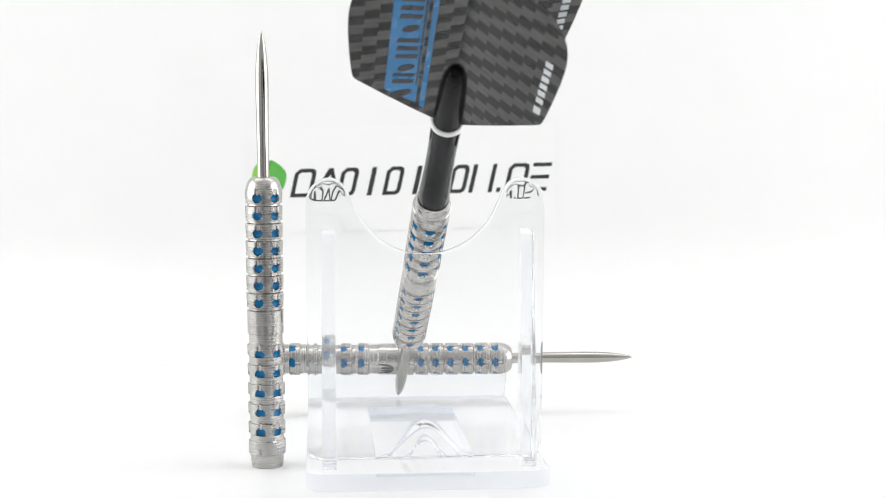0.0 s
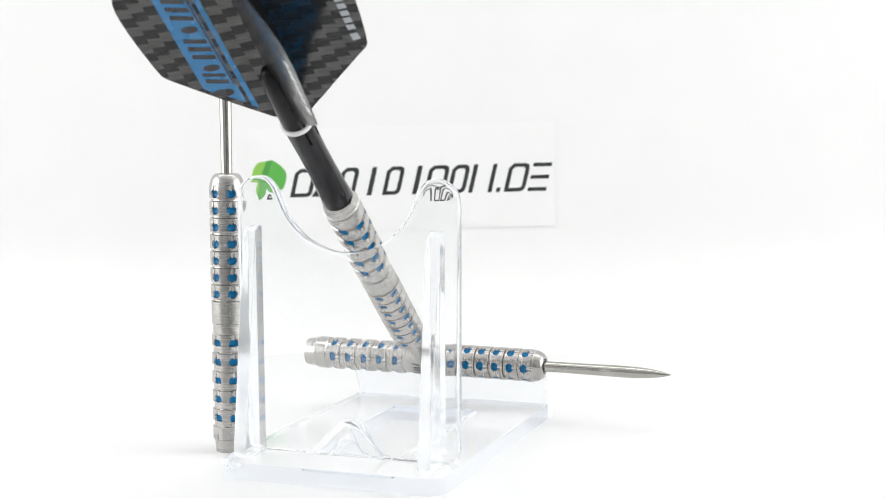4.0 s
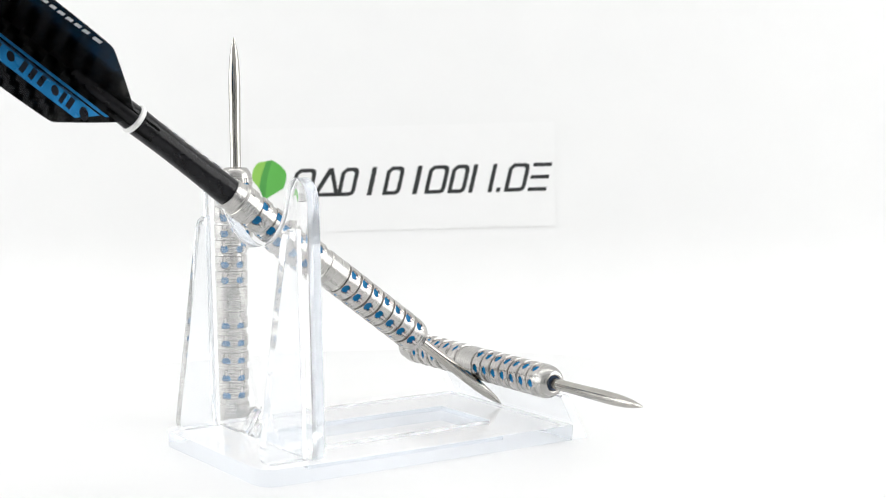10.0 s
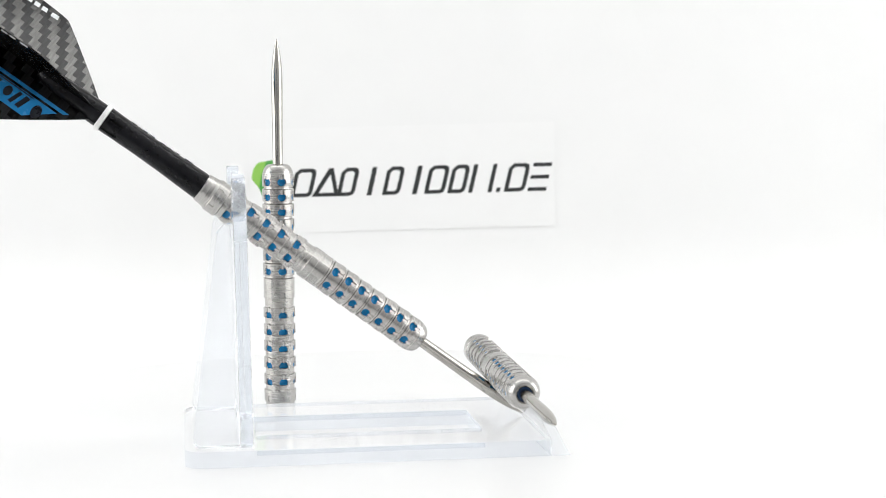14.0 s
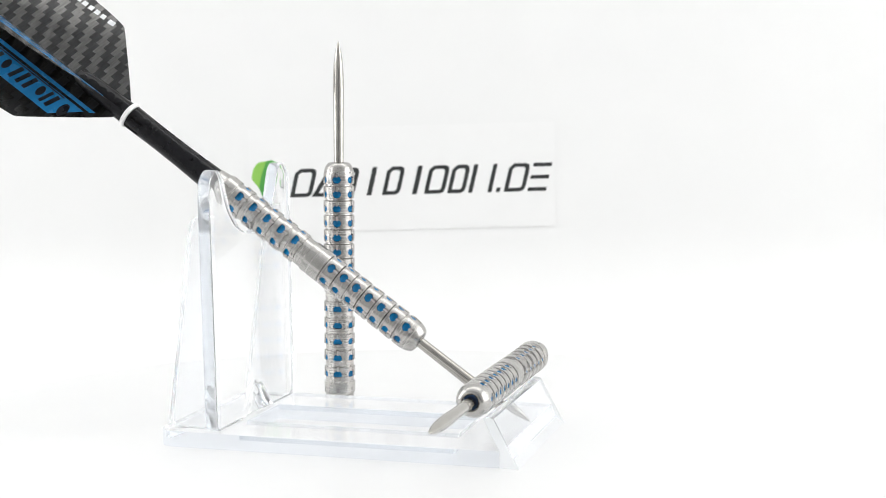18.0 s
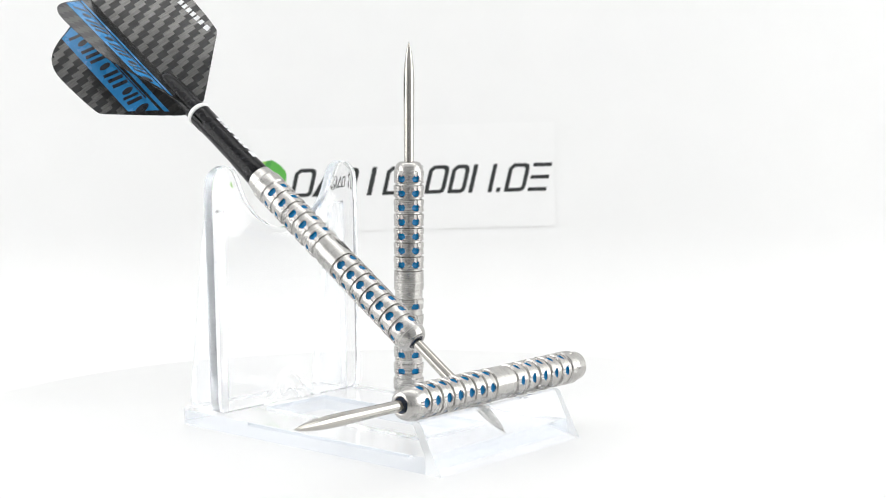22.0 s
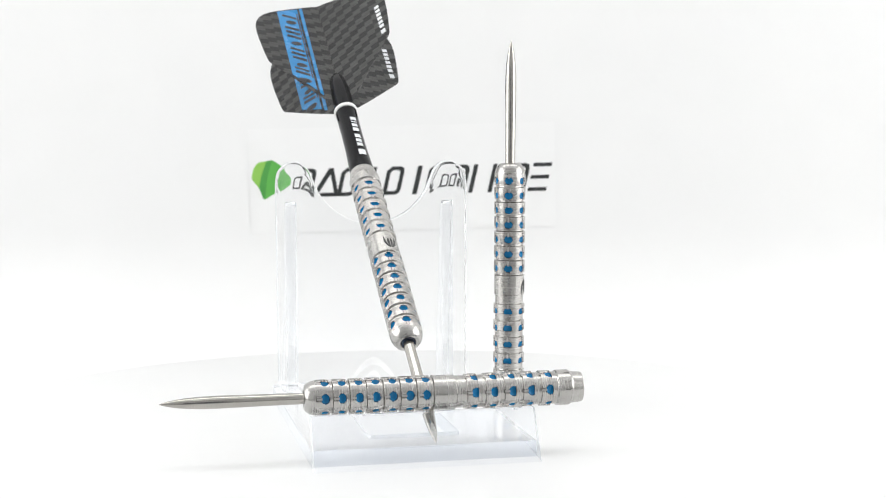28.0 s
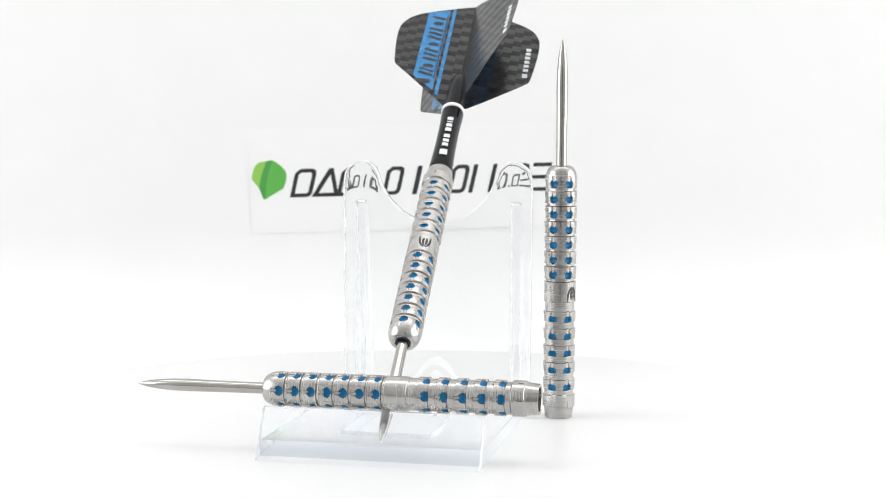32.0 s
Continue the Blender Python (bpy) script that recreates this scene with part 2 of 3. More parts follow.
# ---------------------------------------------------------------- the tent, the backdrop and the turntable
def setting():
    # unseen grey ground, made up to darken what the steel reflects in front
    floor = part("floor", slab("floor", [(-600, -900), (600, -900), (600, 170), (-600, 170)], [], -40, -13, UNSEEN_GREY))
    tagged(floor, "unseen grey ground slab added below the tent to darken reflections", "floor", kind="structure")
    sheet = part("ground_sheet", slab("ground_sheet", [(-419, -150), (419, -150), (419, 150), (-419, 150)], [], -12.9, -12, DIMMED_PAPER))
    tagged(sheet, "white paper ground sheet under the turntable", "paper sheet", kind="structure")
    # the back sheet rises in a sweep behind the turntable
    prof = [(60, -11.6)] + [(112 + 38 * math.sin(radians(a)), 26.4 - 38 * math.cos(radians(a))) for a in range(0, 91, 6)] + [(150, 420)]
    verts, faces = [], []
    for off in (0.0, 1.2):
        for x in (-420, 420):
            verts += [(x, y + off * 0.7, z - off * 0.3) for y, z in prof]
    n = len(prof)
    for i in range(n - 1):
        faces += [(i, i + 1, n + i + 1, n + i), (2 * n + i, 3 * n + i, 3 * n + i + 1, 2 * n + i + 1)]
    wall = part("backdrop", link_mesh("backdrop", verts, faces, PAPER, True))
    tagged(wall, "smooth white paper backdrop in a curved sweep", "backdrop", kind="structure")
    for nm, box in (("wall_west", (-426, -420, -420, 420)), ("wall_east", (420, 426, -420, 420))):
        x0, x1, y0, y1 = box
        ob = part(nm, slab(nm, [(x0, y0), (x1, y0), (x1, y1), (x0, y1)], [], -12, 440, TENT_WHITE))
        tagged(ob, "white fabric side of the photo tent", "wall", kind="structure")
    # front panel behind the camera, added in grey to dim the steel's reflections
    front = slab("wall_south", [(-420, -12), (420, -12), (420, 440), (-420, 440)], [[(-42, -8), (42, -8), (42, 130), (-42, 130)]], -312, -308, FRONT_GREY, "xz")
    tagged(part("wall_south", front), "unseen grey front panel with a camera opening, added to dim reflections", "wall", kind="structure")
    roof = part("ceiling", slab("ceiling", [(-426, -420), (426, -420), (426, 420), (-426, 420)], [], 441, 446, TENT_WHITE))
    tagged(roof, "white fabric top of the photo tent", "ceiling", kind="structure")


def turntable():
    t = thing("turntable", "round white lacquered turntable, slowly turning", "turntable")
    rows = [(-9, 60), (-9, 98), (-8.4, 99.4), (-1.5, 100.2), (-0.6, 100.0), (-0.15, 99.5), (0, 98.6)]
    part("plate", lathe("plate", rows, TABLE_WHITE, 160), t)
    part("foot", lathe("foot", [(-12, 70), (-12, 72), (-9.1, 72)], TABLE_WHITE, 64), t)
    return t


# ---------------------------------------------------------------- the card behind
def sign_card():
    card = thing("sign_card", "white printed card with green emblem and slanted black print", "sign")
    card.matrix_basis = Matrix.Translation((-0.0015, 0.14992, 0.04155)) @ pose(0, 0, 0, 90, -1.48, 0)
    board = part("card", slab("card", [(-43.4, -15.2), (44, -15.2), (44, 14.6), (-43.4, 14.6)], [], 0, 0.15, CARD_WHITE), card)
    k = 0.1624
    top, low, lean, w = 18.4, -31.4, 12.5, 6.6

    def ink(name, loops, mat, label, high=0.154):
        flat = [[(x * k, y * k) for x, y in loop] for loop in loops]
        part(name, slab(name, flat[0], flat[1:], high, high + 0.036, mat), board, label=label)

    # a folded leaf: a pale edge, a dark fold and the main face
    ink("emblem", [[(-263.6, 6.3), (-260.6, 19.6), (-254.3, 29.0), (-248.6, 32.0), (-236.9, 33.7), (-246.5, 9.2), (-251.4, -14.0), (-257.9, -5.5), (-263.1, 1.3)]], INK_GREEN_LIGHT, "yellow-green edge of a leaf emblem")
    ink("emblem", [[(-236.9, 33.7), (-226.8, 35.4), (-235.9, 5.6), (-241.9, -34.2), (-245.2, -31.5), (-251.4, -14.0), (-246.5, 9.2)]], INK_GREEN_DARK, "dark green fold of a leaf emblem")
    ink("emblem", [[(-226.8, 35.4), (-213.7, 26.8), (-204.6, 16.5), (-202.5, 8.1), (-203.8, -3.5), (-208.8, -15.1), (-241.9, -34.2), (-235.9, 5.6)]], INK_GREEN, "mid-green face of a leaf emblem")

    def q(x, y):
        return (x + lean * (y - low) / (top - low), y)

    def loop(x0, x1, inset, cut):
        x0, x1, y0, y1 = x0 + inset * 1.1, x1 - inset * 1.1, low + inset, top - inset
        return [q(x0, y0), q(x1 - cut, y0), q(x1 - cut * 0.25, y0 + cut * 0.35), q(x1, y0 + cut * 1.2), q(x1, y1 - cut * 1.2), q(x1 - cut * 0.25, y1 - cut * 0.35), q(x1 - cut, y1), q(x0 + cut, y1), q(x0, y1 - cut)]

    # plain slanted figures in place of the lettering
    for kind, x0, x1 in (("loop", -198, -160), ("peak", -160, -118), ("loop", -116, -85), ("bar", -72, -44), ("loop", -36, -5), ("bar", 8, 36), ("loop", 38, 74), ("loop", 79, 110), ("pair", 116, 158), ("loop", 179, 216), ("stack", 221, 254)):
        if kind == "loop":
            loops = [[loop(x0, x1, 0, 8), loop(x0, x1, w, 4)]]
        elif kind == "peak":
            mid = x1 - 13
            loops = [[[(x0, low), (x1 + 6, low), (mid + 12, top), (mid + 4, top)], [(x0 + 13, low + w), (x1 - 2, low + w), (mid + 6, top - 11)]]]
        elif kind == "bar":
            loops = [[[q(x0 + 9, low), q(x0 + 17.5, low), q(x0 + 17.5, top), q(x0 + 9, top)]]]
        elif kind == "pair":
            loops = [[[q(x, low), q(x + 7.5, low), q(x + 7.5, top), q(x, top)]] for x in (x0, x1 - 8)]
        else:
            loops = [[[q(x0, y), q(x1, y), q(x1, y + w), q(x0, y + w)]] for y in (low, (low + top - w) / 2, top - w)]
        for shape in loops:
            ink("print_mark", shape, INK_BLACK, "slanted black printed mark")
    ink("print_mark", [[q(165, low), q(172, low), q(172, low + 8), q(165, low + 8)]], INK_BLACK, "small black printed dot")
    return card


# ---------------------------------------------------------------- the darts
NECK = 51.0
FRONT_ROWS = [3.57 + 3.03 * i for i in range(7)]
REAR_ROWS = [30.45 + 3.45 * i for i in range(5)]


def barrel_radius(s):
    """Radius at s millimetres behind the nose: sawtooth rings, a plain band, stepped rings, a tapered tail."""
    if s < 3.1:
        return 1.72 + 1.52 * math.sqrt(max(0.0, 1 - ((3.1 - s) / 3.1) ** 2))
    if s < 4.45:
        return 3.24 - 0.06 * smooth_step(3.6, 4.4, s)
    if s < 23.25:
        k = (s - 4.45) % 3.03
        if k < 0.6:
            return 2.86 + 0.32 * smooth_step(0.08, 0.0, k) + 0.38 * smooth_step(0.42, 0.6, k)
        return 3.24 - 0.06 * smooth_step(1.7, 3.0, k)
    if s < 27.4:
        return 3.16 - 0.22 * smooth_step(27.2, 27.35, s)
    if s < 46.1:
        r = 2.94
        for c in REAR_ROWS:
            if c - 1.3 < s < c + 0.85:
                r = 2.94 + 0.30 * smooth_step(c - 1.3, c - 1.18, s) * smooth_step(c + 0.85, c + 0.78, s)
        return r
    t = s - 46.1
    if t < 2.4:
        return 3.05 + 0.2 * smooth_step(0.05, 0.2, t)
    return 3.25 - 0.12 * smooth_step(2.4, 2.5, t) - 0.11 * (t - 2.4) - 0.12 * smooth_step(2.6, 2.9, t)


def barrel_dent(z, a):
    """The milled pockets: six columns, one pocket to each ring, with a narrow cut towards the nose."""
    s = NECK - z
    col = (math.degrees(a) + 30) % 60 - 30
    across = abs(radians(col) * 3.2)
    deep = 0.0
    if across > 1.05:
        return 0.0
    for c in FRONT_ROWS:
        if abs(s - c) < 2.0:
            d = math.hypot(across / 0.80, (s - c) / 0.68)
            deep = max(deep, 0.7 * smooth_step(1.12, 1.0, d))
            if c - 1.6 < s < c - 0.5:
                deep = max(deep, 0.24 * smooth_step(0.34, 0.26, across) * smooth_step(c - 1.6, c - 1.5, s))
    for c in REAR_ROWS:
        if abs(s - c) < 2.0:
            d = math.hypot(across / 0.82, (s - c - 0.4) / 0.82)
            deep = max(deep, 0.7 * smooth_step(1.12, 1.0, d) * smooth_step(c + 0.9, c + 0.8, s))
            if c - 1.4 < s < c - 0.3:
                deep = max(deep, 0.24 * smooth_step(0.34, 0.26, across))
    if 47.4 < s < 48.4:
        deep = max(deep, 0.16 * smooth_step(0.2, 0.1, across))
    return deep


def make_barrel_mesh():
    rows = [(5.0, 0.4), (5.0, 2.2), (0.15, 2.25), (0.0, 2.4), (0.0, 2.72)]
    cuts = {round(NECK - 0.11 * i, 3) for i in range(1, 463)}
    for k in range(7):
        cuts |= {round(4.45 + 3.03 * k + d, 3) for d in (-0.03, 0.0, 0.04, 0.08, 0.52, 0.56, 0.6, 0.63)}
    for c in REAR_ROWS:
        cuts |= {round(c + d, 3) for d in (-1.3, -1.24, -1.18, 0.76, 0.82, 0.88)}
    cuts |= {0.05, 0.12, 0.25, 0.4, 27.2, 27.28, 27.36, 27.42, 46.15, 46.22, 46.3, 48.5, 48.6}
    last = 0.0
    for s in sorted(cuts, reverse=True):
        z = NECK - s
        if 0.1 < z < NECK - 0.03 and z - last > 0.025:
            rows.append((z, barrel_radius(s)))
            last = z
    rows += [(NECK, 1.72), (NECK - 0.12, 1.52), (NECK - 1.8, 1.50), (NECK - 1.8, 0.5)]
    return lathe("barrel", rows, STEEL, 192, barrel_dent)


def dot_mesh(name, flat):
    """A blue hollow that fills a pocket; x outwards, z along the axis towards the nose."""
    wide, long = (0.80, 0.68) if not flat else (0.82, 0.82)
    verts, faces, n = [(2.60, 0, 0)], [], 18
    for k, r in ((0.4, 2.63), (0.75, 2.72), (1.0, 2.94)):
        for i in range(n):
            a = 2 * math.pi * i / n
            y, z = wide * k * math.cos(a), long * k * math.sin(a)
            if flat:
                z = max(z, -0.38)
            verts.append((math.sqrt(r * r - y * y), y, z))
    for i in range(n):
        j = (i + 1) % n
        faces.append((0, 1 + i, 1 + j))
        for q in (1, 1 + n):
            faces.append((q + i, q + n + i, q + n + j, q + j))
    return link_mesh(name, verts, faces, BLUE, True)


BARREL_MESH = make_barrel_mesh()
FRONT_DOT, REAR_DOT = dot_mesh("blue_inlay", False), dot_mesh("blue_inlay", True)
# slot floors in brighter steel, standing in for the flat cut's reflection
SLOT_MESH = link_mesh("milled_slot", [(3.03, -0.2, -0.5), (3.03, 0.2, -0.5), (3.08, 0.2, 0.5), (3.08, -0.2, 0.5)], [(0, 1, 2, 3)], BRIGHT_STEEL)
POINT_ROWS = [(NECK - 1.75, 0.9), (NECK - 1.7, 1.02), (NECK + 1, 1.04), (NECK + 6, 1.06), (NECK + 11, 1.11), (NECK + 15, 1.16), (NECK + 18, 1.12), (NECK + 20.5, 0.96), (NECK + 22.5, 0.72), (NECK + 23.8, 0.46), (NECK + 24.7, 0.22), (NECK + 25.25, 0.03)]
POINT_MESH = lathe("point", POINT_ROWS, POINT_STEEL, 40)
COLLAR_MESH = lathe("collar", [(NECK - 1.6, 1.05), (NECK - 1.6, 1.48), (NECK - 0.35, 1.47), (NECK - 0.1, 1.36), (NECK - 0.2, 1.07)], DARK_BLUE, 36)


def petal_mesh(rows):
    """One petal of the engraved emblem: rows of (z, edge, edge) round the barrel."""
    verts, faces = [], []
    for z, v0, v1 in rows:
        for k in range(4):
            a = (v0 + (v1 - v0) * k / 3) / 3.2
            verts.append((3.185 * math.cos(a), 3.185 * math.sin(a), -z))
    for i in range(len(rows) - 1):
        faces += [(4 * i + k, 4 * i + k + 1, 4 * i + k + 5, 4 * i + k + 4) for k in range(3)]
    return link_mesh("emblem_petal", verts, faces, DARK_MARK, True)


# tulip-shaped: two outer petals and two inner ones, tips towards the tail
PETALS = [petal_mesh([(z, a * sgn, b * sgn) for z, a, b in rows]) for sgn in (1, -1) for rows in (
    [(-1.5, 0.1, 0.2), (-1.1, 0.3, 0.75), (-0.5, 0.62, 1.1), (0.2, 0.82, 1.28), (0.9, 0.95, 1.3), (1.6, 1.1, 1.22)],
    [(-1.3, 0.06, 0.2), (-0.6, 0.06, 0.48), (0.1, 0.08, 0.62), (0.7, 0.12, 0.55), (1.2, 0.2, 0.32)])]


def barrel_parts(root, roll, mark):
    """Barrel, steel point, collar and blue inlays of one dart; its tail end is at the root, the nose along +z."""
    barrel = part("barrel", BARREL_MESH, root, pose(0, 0, 0, 0, 0, roll), "brushed steel barrel with milled rings")
    for c in FRONT_ROWS:
        for k in range(6):
            part("blue_inlay", FRONT_DOT, barrel, pose(0, 0, (NECK - c) * MM, 0, 0, 60 * k))
            part("milled_slot", SLOT_MESH, barrel, pose(0, 0, (NECK - c + 1.04) * MM, 0, 0, 60 * k))
    for c in REAR_ROWS:
        for k in range(6):
            part("blue_inlay", REAR_DOT, barrel, pose(0, 0, (NECK - c - 0.4) * MM, 0, 0, 60 * k))
            part("milled_slot", SLOT_MESH, barrel, pose(0, 0, (NECK - c + 0.8) * MM, 0, 0, 60 * k))
    for me in PETALS:
        part("emblem_petal", me, barrel, pose(0, 0, (NECK - 25.6) * MM, 0, 0, mark), "dark engraved emblem")
    part("point", POINT_MESH, root, None, "polished steel point")
    part("collar", COLLAR_MESH, root, None, "dark blue collar in the nose")


def frame_from(origin, nose):
    """A pose whose z runs from origin to nose (millimetres)."""
    o, d = Vector(origin) * MM, (Vector(nose) - Vector(origin)).normalized()
    x = d.cross(Vector((0, 0, 1)))
    x = Vector((1, 0, 0)) if x.length < 1e-4 else x.normalized()
    y = d.cross(x)
    m = Matrix((x, y, d)).transposed().to_4x4()
    return Matrix.Translation(o) @ m


def standing_dart():
    d = thing("steel_dart", "steel dart with blue dots standing upright on its tail", "dart", "darts on the turntable")
    barrel_parts(d, 32.7, 18)
    return d, frame_from((-24.69, -24.29, 0.0), (-24.99, -24.35, 76.25))


def lying_dart():
    d = thing("steel_dart", "steel dart with blue dots lying across the stand's ledge", "dart", "darts on the turntable")
    barrel_parts(d, 5, 27)
    return d, frame_from((-29.69, 17.26, 11.80), (46.48, 20.60, 11.44))


WING = [(1.5, 2.0), (2.2, 3.2), (14.2, 14.9), (15.0, 15.6), (16.0, 15.9), (20, 16.4), (27, 16.95), (31.0, 16.8), (33.6, 15.9), (35.6, 14.4), (37.2, 12.0), (38.6, 8.6), (40.2, 4.8), (41.4, 2.2), (42.3, -0.12), (1.5, -0.12)]


def eased(points):
    """The same outline with its corners cut back once."""
    out = []
    for (a, b), (c, d) in zip(points, points[1:]):
        out += [(a * 0.75 + c * 0.25, b * 0.75 + d * 0.25), (a * 0.25 + c * 0.75, b * 0.25 + d * 0.75)]
    return [points[0]] + out + [points[-1]]


WING = eased(WING[:-1]) + WING[-1:]


def wing_bend(r, s, bend):
    return bend * (r / 17.0) ** 2 * max(0.0, (s - 4) / 34.0)


def wing_sheet(name, outline, lift, thick, mat, bend):
    """A sheet in a wing's plane: x away from the axis, z along it (tail end down), lifted off the wing's middle."""
    pts = [(r, -21.9 - s) for s, r in outline]
    bm = bmesh.new()
    tris = tessellate_polygon([[Vector((x, z, 0)) for x, z in pts]])
    vs = [bm.verts.new((x, 0, z)) for x, z in pts]
    for t in tris:
        bm.faces.new([vs[i] for i in t])
    bmesh.ops.subdivide_edges(bm, edges=[e for e in bm.edges if e.calc_length() > 3.0], cuts=3, use_grid_fill=True)
    bmesh.ops.triangulate(bm, faces=bm.faces)
    bmesh.ops.recalc_face_normals(bm, faces=bm.faces)
    geom = bmesh.ops.extrude_face_region(bm, geom=bm.faces[:])
    for v in geom["geom"]:
        if isinstance(v, bmesh.types.BMVert):
            v.co.y += thick
    for v in bm.verts:
        v.co.y += lift + wing_bend(v.co.x, -21.9 - v.co.z, bend)
        v.co *= MM
    bmesh.ops.recalc_face_normals(bm, faces=bm.faces)
    me = bpy.data.meshes.new(name)
    bm.to_mesh(me)
    bm.free()
    me.materials.append(mat)
    if mat == WEAVE:
        me.materials.append(WEAVE_BACK)
        for f in me.polygons:
            f.material_index = int(f.normal.y > 0)
    return me


OVALS = [(9.6, 8.2, 0.9, 1.7), (15.6, 7.9, 0.75, 1.3), (24.4, 7.9, 0.75, 1.3), (33.2, 7.9, 0.75, 1.3)]
STROKES = [(11.6, 6.6, 9.7, 0.9), (13.2, 6.6, 9.7, 0.7), (17.4, 6.5, 9.6, 0.9), (19.2, 6.5, 9.6, 0.9), (21.0, 6.5, 9.6, 0.9), (26.2, 6.5, 9.6, 0.9), (28.0, 6.5, 9.6, 0.9), (29.8, 6.5, 9.6, 0.9), (34.8, 6.5, 9.6, 0.8)]


def flight_parts(root):
    """Four printed wings in a flat cross, each with a blue band on one side and white marks on the other."""
    for angle, bend in ((45, -1.5), (168, 1.5), (227, -1.0), (348, 1.0)):
        wing = part("wing", wing_sheet("wing", WING, -0.05, 0.1, WEAVE, bend), root, WING_TURN @ pose(0, 0, 0, 0, 0, angle), "black carbon-weave printed flight wing")
        low = -0.05 - 0.03
        band = part("blue_band", wing_sheet("blue_band", [(6.6, 5.7), (11.2, 10.8), (37.4, 10.8), (39.3, 5.7)], low, 0.028, BAND_BLUE, bend), wing, None, "blue printed band")
        part("blue_line", wing_sheet("blue_line", [(4.8, 4.3), (5.6, 5.1), (39.7, 5.1), (40.1, 4.3)], low, 0.028, BAND_BLUE, bend), wing)
        # plain dark ovals, slanted bars and a long line printed along the band
        for s0, r0, half_s, half_r in OVALS:
            pts = [(s0 + half_s * math.cos(q), r0 + half_r * math.sin(q)) for q in (radians(24 * i) for i in range(15))]
            part("print_mark", wing_sheet("print_mark", pts, low - 0.03, 0.028, BAND_DARK, bend), wing)
        for s0, r0, r1, w in STROKES:
            pts = [(s0, r0), (s0 + w, r0 - 0.2), (s0 + w + 0.8, r1), (s0 + 0.8, r1 + 0.2)]
            part("print_mark", wing_sheet("print_mark", pts, low - 0.03, 0.028, BAND_DARK, bend), wing)
        part("print_mark", wing_sheet("print_mark", [(11.0, 6.15), (11.4, 5.85), (37.4, 5.85), (37.0, 6.2)], low - 0.031, 0.028, BAND_DARK, bend), wing)
        high = 0.05 + 0.004
        for s0, ln in ((16.6, 1.5), (19.0, 1.1), (20.6, 1.1), (22.2, 1.1), (23.8, 1.1), (25.4, 1.0), (26.9, 1.1)):
            pts = [(s0, 13.95), (s0 + ln, 13.87), (s0 + ln + 0.1, 15.05), (s0 + 0.15, 15.13)]
            part("white_mark", wing_sheet("white_mark", pts, high, 0.028, PRINT_WHITE, bend), wing, None, "small white printed mark")


WING_TURN = pose(0, 0, 0, 0, 0, 180)


def shafted_dart():
    d = thing("flighted_dart", "steel dart with black shaft and carbon-print flight in the stand", "dart", "darts on the turntable")
    tip, ring = Vector((-2.01, 22.89, 3.23)), Vector((6.16, -55.75, 61.13))
    axis = (ring - tip).normalized()
    m = frame_from(tip + axis * 76.25, tip)
    barrel_parts(d, 32, 223)
    part("shaft", lathe("shaft", [(0.9, 2.1), (0.0, 2.15), (-0.02, 2.5), (-0.5, 2.58), (-2.5, 2.52), (-8, 2.33), (-14, 2.28), (-19, 2.36), (-21.1, 2.4), (-21.1, 1.9)], SHAFT_BLACK, 48), d, None, "matt black polymer shaft")
    part("lock_ring", lathe("lock_ring", [(-21.12, 2.0), (-21.2, 2.5), (-21.38, 2.66), (-21.98, 2.66), (-22.15, 2.5), (-22.15, 2.0)], RING_WHITE, 48), d, None, "white locking ring")
    # four prongs that clamp the flight
    for a0 in (48, 171, 230, 351):
        a1 = {48: 165, 171: 224, 230: 345, 351: 402}[a0]
        verts, faces = [], []
        rows = [(-21.5, 2.3), (-27, 2.25), (-31, 2.1), (-33.5, 1.8), (-35, 1.2), (-35.4, 0.6)]
        n = 8
        for z, r in rows:
            for i in range(n + 1):
                a = radians(a0 + (a1 - a0) * i / n)
                verts.append((r * math.cos(a), r * math.sin(a), z))
            mid = radians((a0 + a1) / 2)
            verts.append((0.14 * math.cos(mid), 0.14 * math.sin(mid), z))
        k = n + 2
        for i in range(len(rows) - 1):
            for j in range(k):
                a, b = i * k + j, i * k + (j + 1) % k
                faces.append((a, a + k, b + k, b))
        faces += [tuple(range(k)), tuple(reversed(range((len(rows) - 1) * k, len(rows) * k)))]
        me = link_mesh("prong", verts, faces, SHAFT_BLACK, True)
        me.set_sharp_from_angle(angle=radians(40))
        part("prong", me, d, WING_TURN)
    # short slits below the ring, one to each wing; near-black patches paint their shade
    for turn in (45, 168, 227, 348):
        me = curved_patch("slit", 2.425, [(-21.1, -0.2), (-21.1, 0.2), (-17.9, 0.2), (-17.6, 0.0), (-17.9, -0.2)], SLIT_SHADE)
        part("slit", me, d, WING_TURN @ pose(0, 0, 0, 0, 0, turn))
    # white print along the shaft
    for s0, s1, half in ((3.6, 5.4, 0.85), (6.6, 7.7, 0.68), (8.1, 9.2, 0.68), (9.6, 10.8, 0.68), (11.9, 13.1, 0.68), (13.5, 14.6, 0.68), (15.0, 15.4, 0.68), (15.8, 16.9, 0.68)):
        me = curved_patch("white_mark", 2.60 if s0 < 6 else 2.52 if s0 < 8 else 2.46, [(-s0, -half), (-s0, 0), (-s0, half), (-s1, half * 0.95), (-s1, 0), (-s1, -half * 0.95)], PRINT_WHITE)
        part("white_mark", me, d, pose(0, 0, 0, 0, 0, 260), "small white printed mark")
    flight_parts(d)
    return d, m


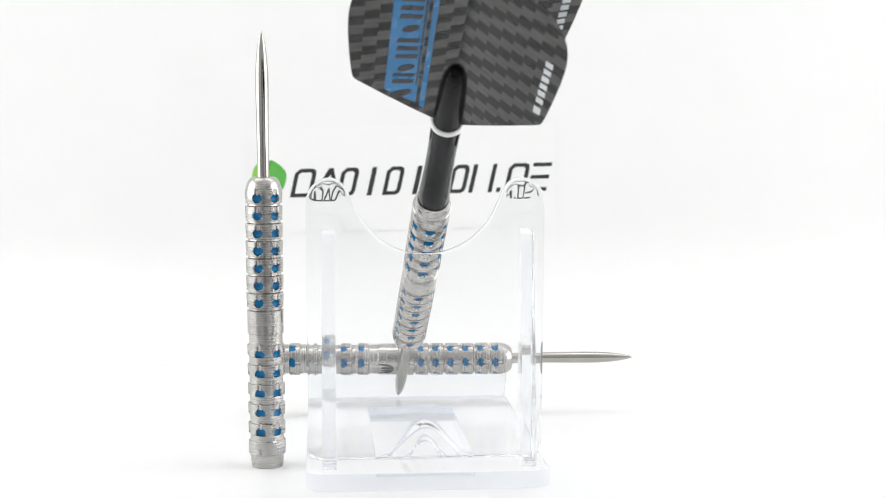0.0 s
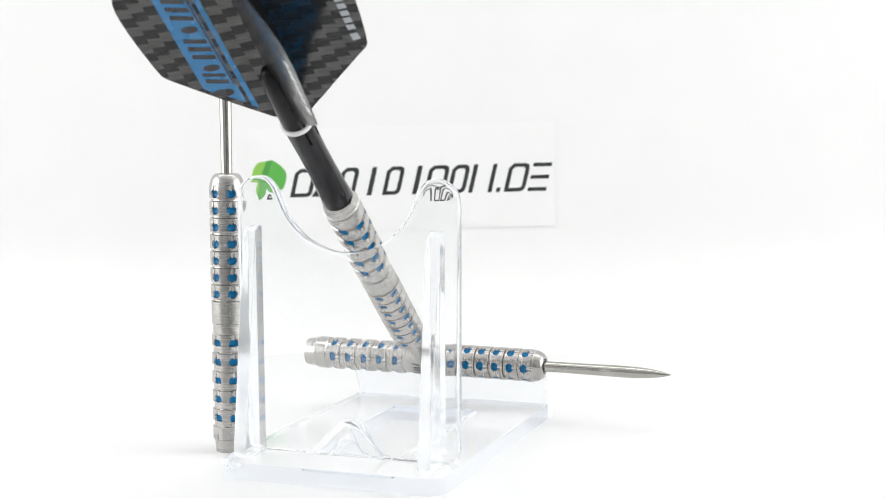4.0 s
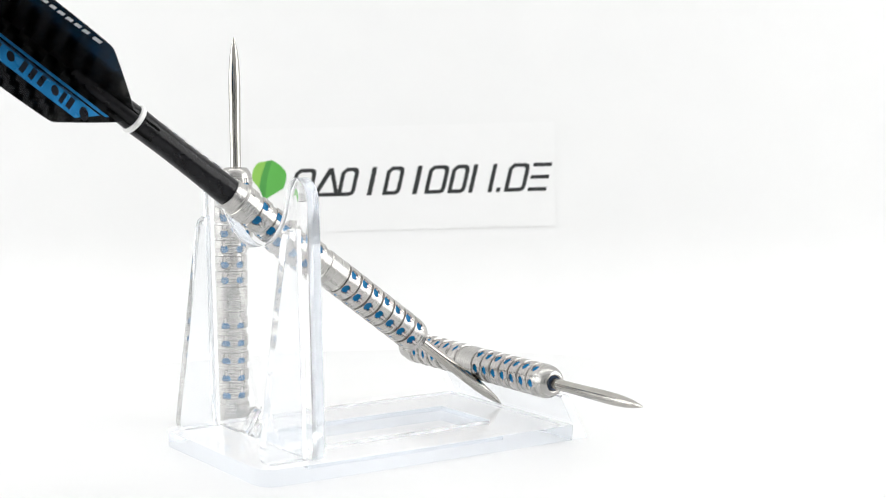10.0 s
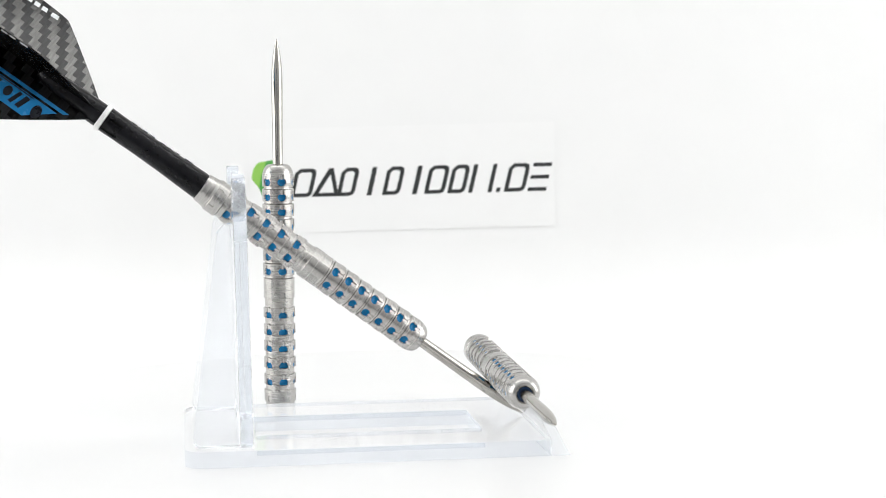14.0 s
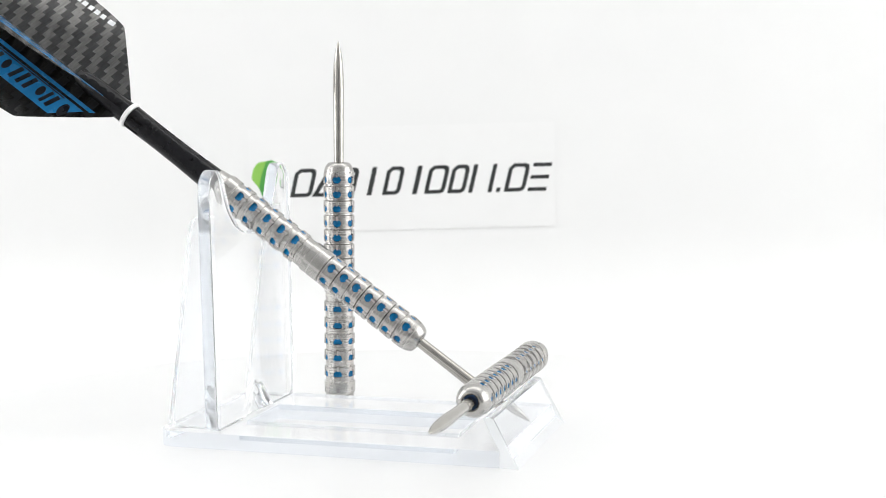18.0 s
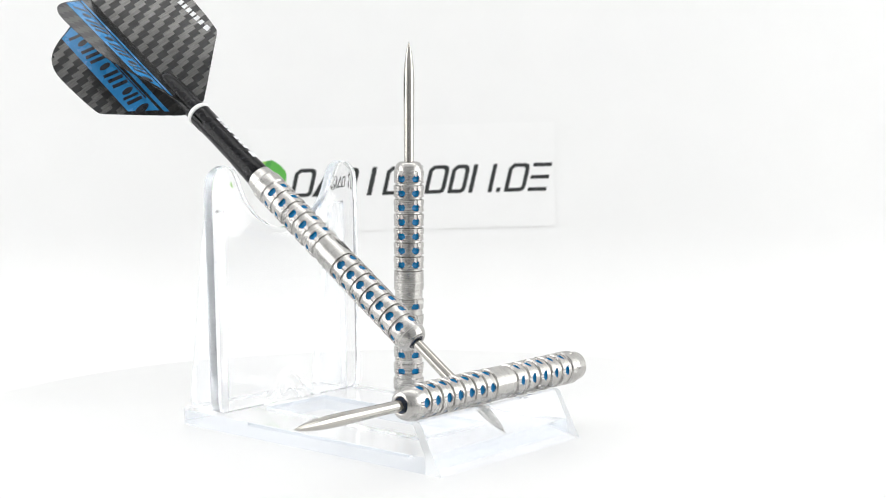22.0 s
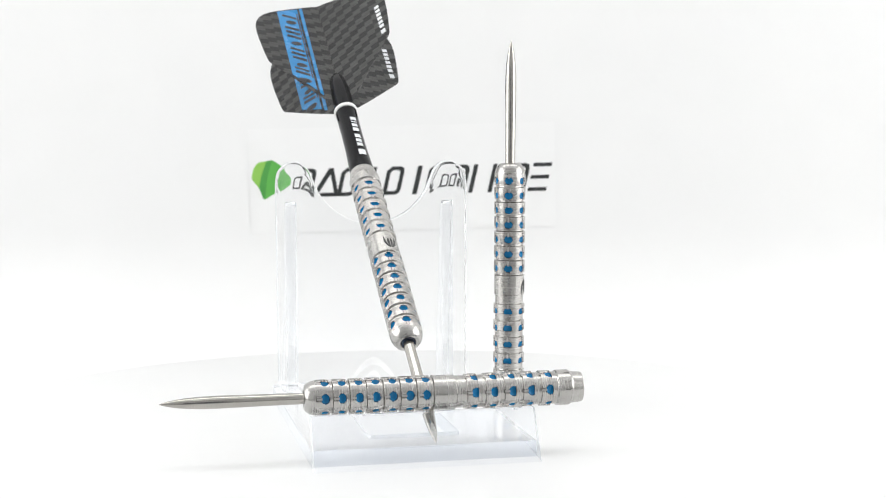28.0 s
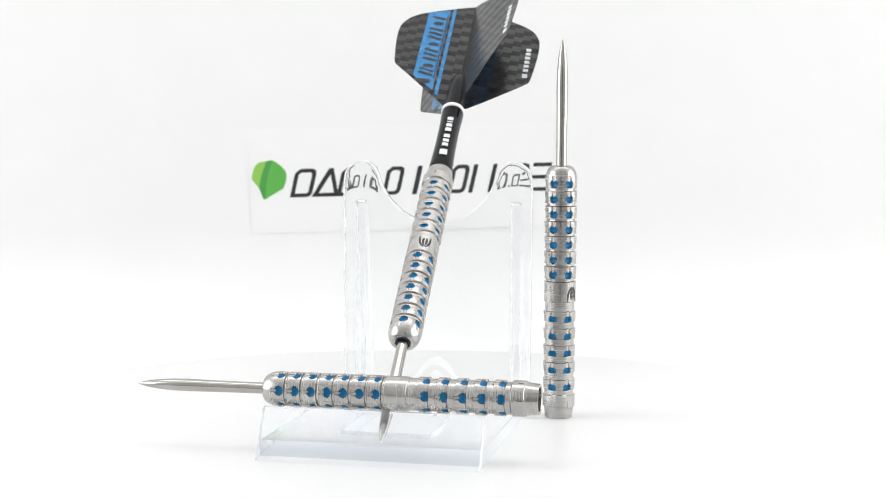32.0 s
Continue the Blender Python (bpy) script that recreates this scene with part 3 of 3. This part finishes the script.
# ---------------------------------------------------------------- the clear stand
def dart_stand():
    d = thing("dart_stand", "clear moulded plastic dart stand with a notched upright and front ledge", "stand")
    x, y0 = 20.4, -69.05
    outer = [(x, 0), *arc(x - 3.5, y0 + 3.5, 3.5, 0, -90), *arc(-x + 3.5, y0 + 3.5, 3.5, -90, -180), (-x, 0)]
    outer = [(px, min(py, -3.52)) for px, py in outer]
    hole = [(-8.4, -56.0), (8.4, -56.0), (8.4, -14.0), (-8.4, -14.0)]
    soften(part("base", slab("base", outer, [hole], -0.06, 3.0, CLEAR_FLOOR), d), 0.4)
    # the ledge leans back over the base
    prof = [(0.2, -0.06), (-4.5, 8.7), (-5.0, 8.9), (-6.1, 8.9), (-6.4, 8.6), (-3.5, 3.03), (-3.5, -0.06)]
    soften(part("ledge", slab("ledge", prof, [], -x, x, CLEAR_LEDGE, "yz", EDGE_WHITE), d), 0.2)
    # the upright with a rounded notch
    w = 20.0
    half = [(w, 5.5), (w + 0.2, 46.0), (20.0, 48.2), (19.4, 49.6), (18.0, 50.8), (16.3, 51.3), (14.6, 50.8), (13.3, 49.4), (12.3, 47.1), (11.2, 44.7), (9.5, 42.5), (7.0, 40.4), (4.0, 39.0), (1.4, 38.45)]
    right = [(w - 1.6, 3.05), (w - 0.4, 3.7)] + half
    outline = right + [(-px, pz) for px, pz in reversed(right)]
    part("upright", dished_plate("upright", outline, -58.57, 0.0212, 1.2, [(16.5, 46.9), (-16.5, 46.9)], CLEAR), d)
    # two tapering fins behind it
    fin = [(-59.37, 3.05), (-66.2, 3.05), (-66.9, 3.3), (-67.4, 3.9), (-67.55, 4.8), (-63.0, 40.8), (-62.6, 41.9), (-61.8, 42.6), (-60.21, 42.8)]
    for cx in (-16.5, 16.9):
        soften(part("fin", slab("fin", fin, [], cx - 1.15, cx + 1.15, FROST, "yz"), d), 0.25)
    return d, Matrix.Translation((-0.00033, 0.02677, 0)) @ pose(0, 0, 0, 0, 0, 3.34)


setting()
sign_card()
MOVERS = [(turntable(), Matrix.Identity(4)), dart_stand(), standing_dart(), lying_dart(), shafted_dart()]


def motions():
    """Everything on the turntable goes round with it."""
    for ob, start in MOVERS:
        walk(ob, [(i * 0.5, Matrix.Rotation(table_angle(i * 0.5), 4, "Z") @ start) for i in range(65)])


motions()
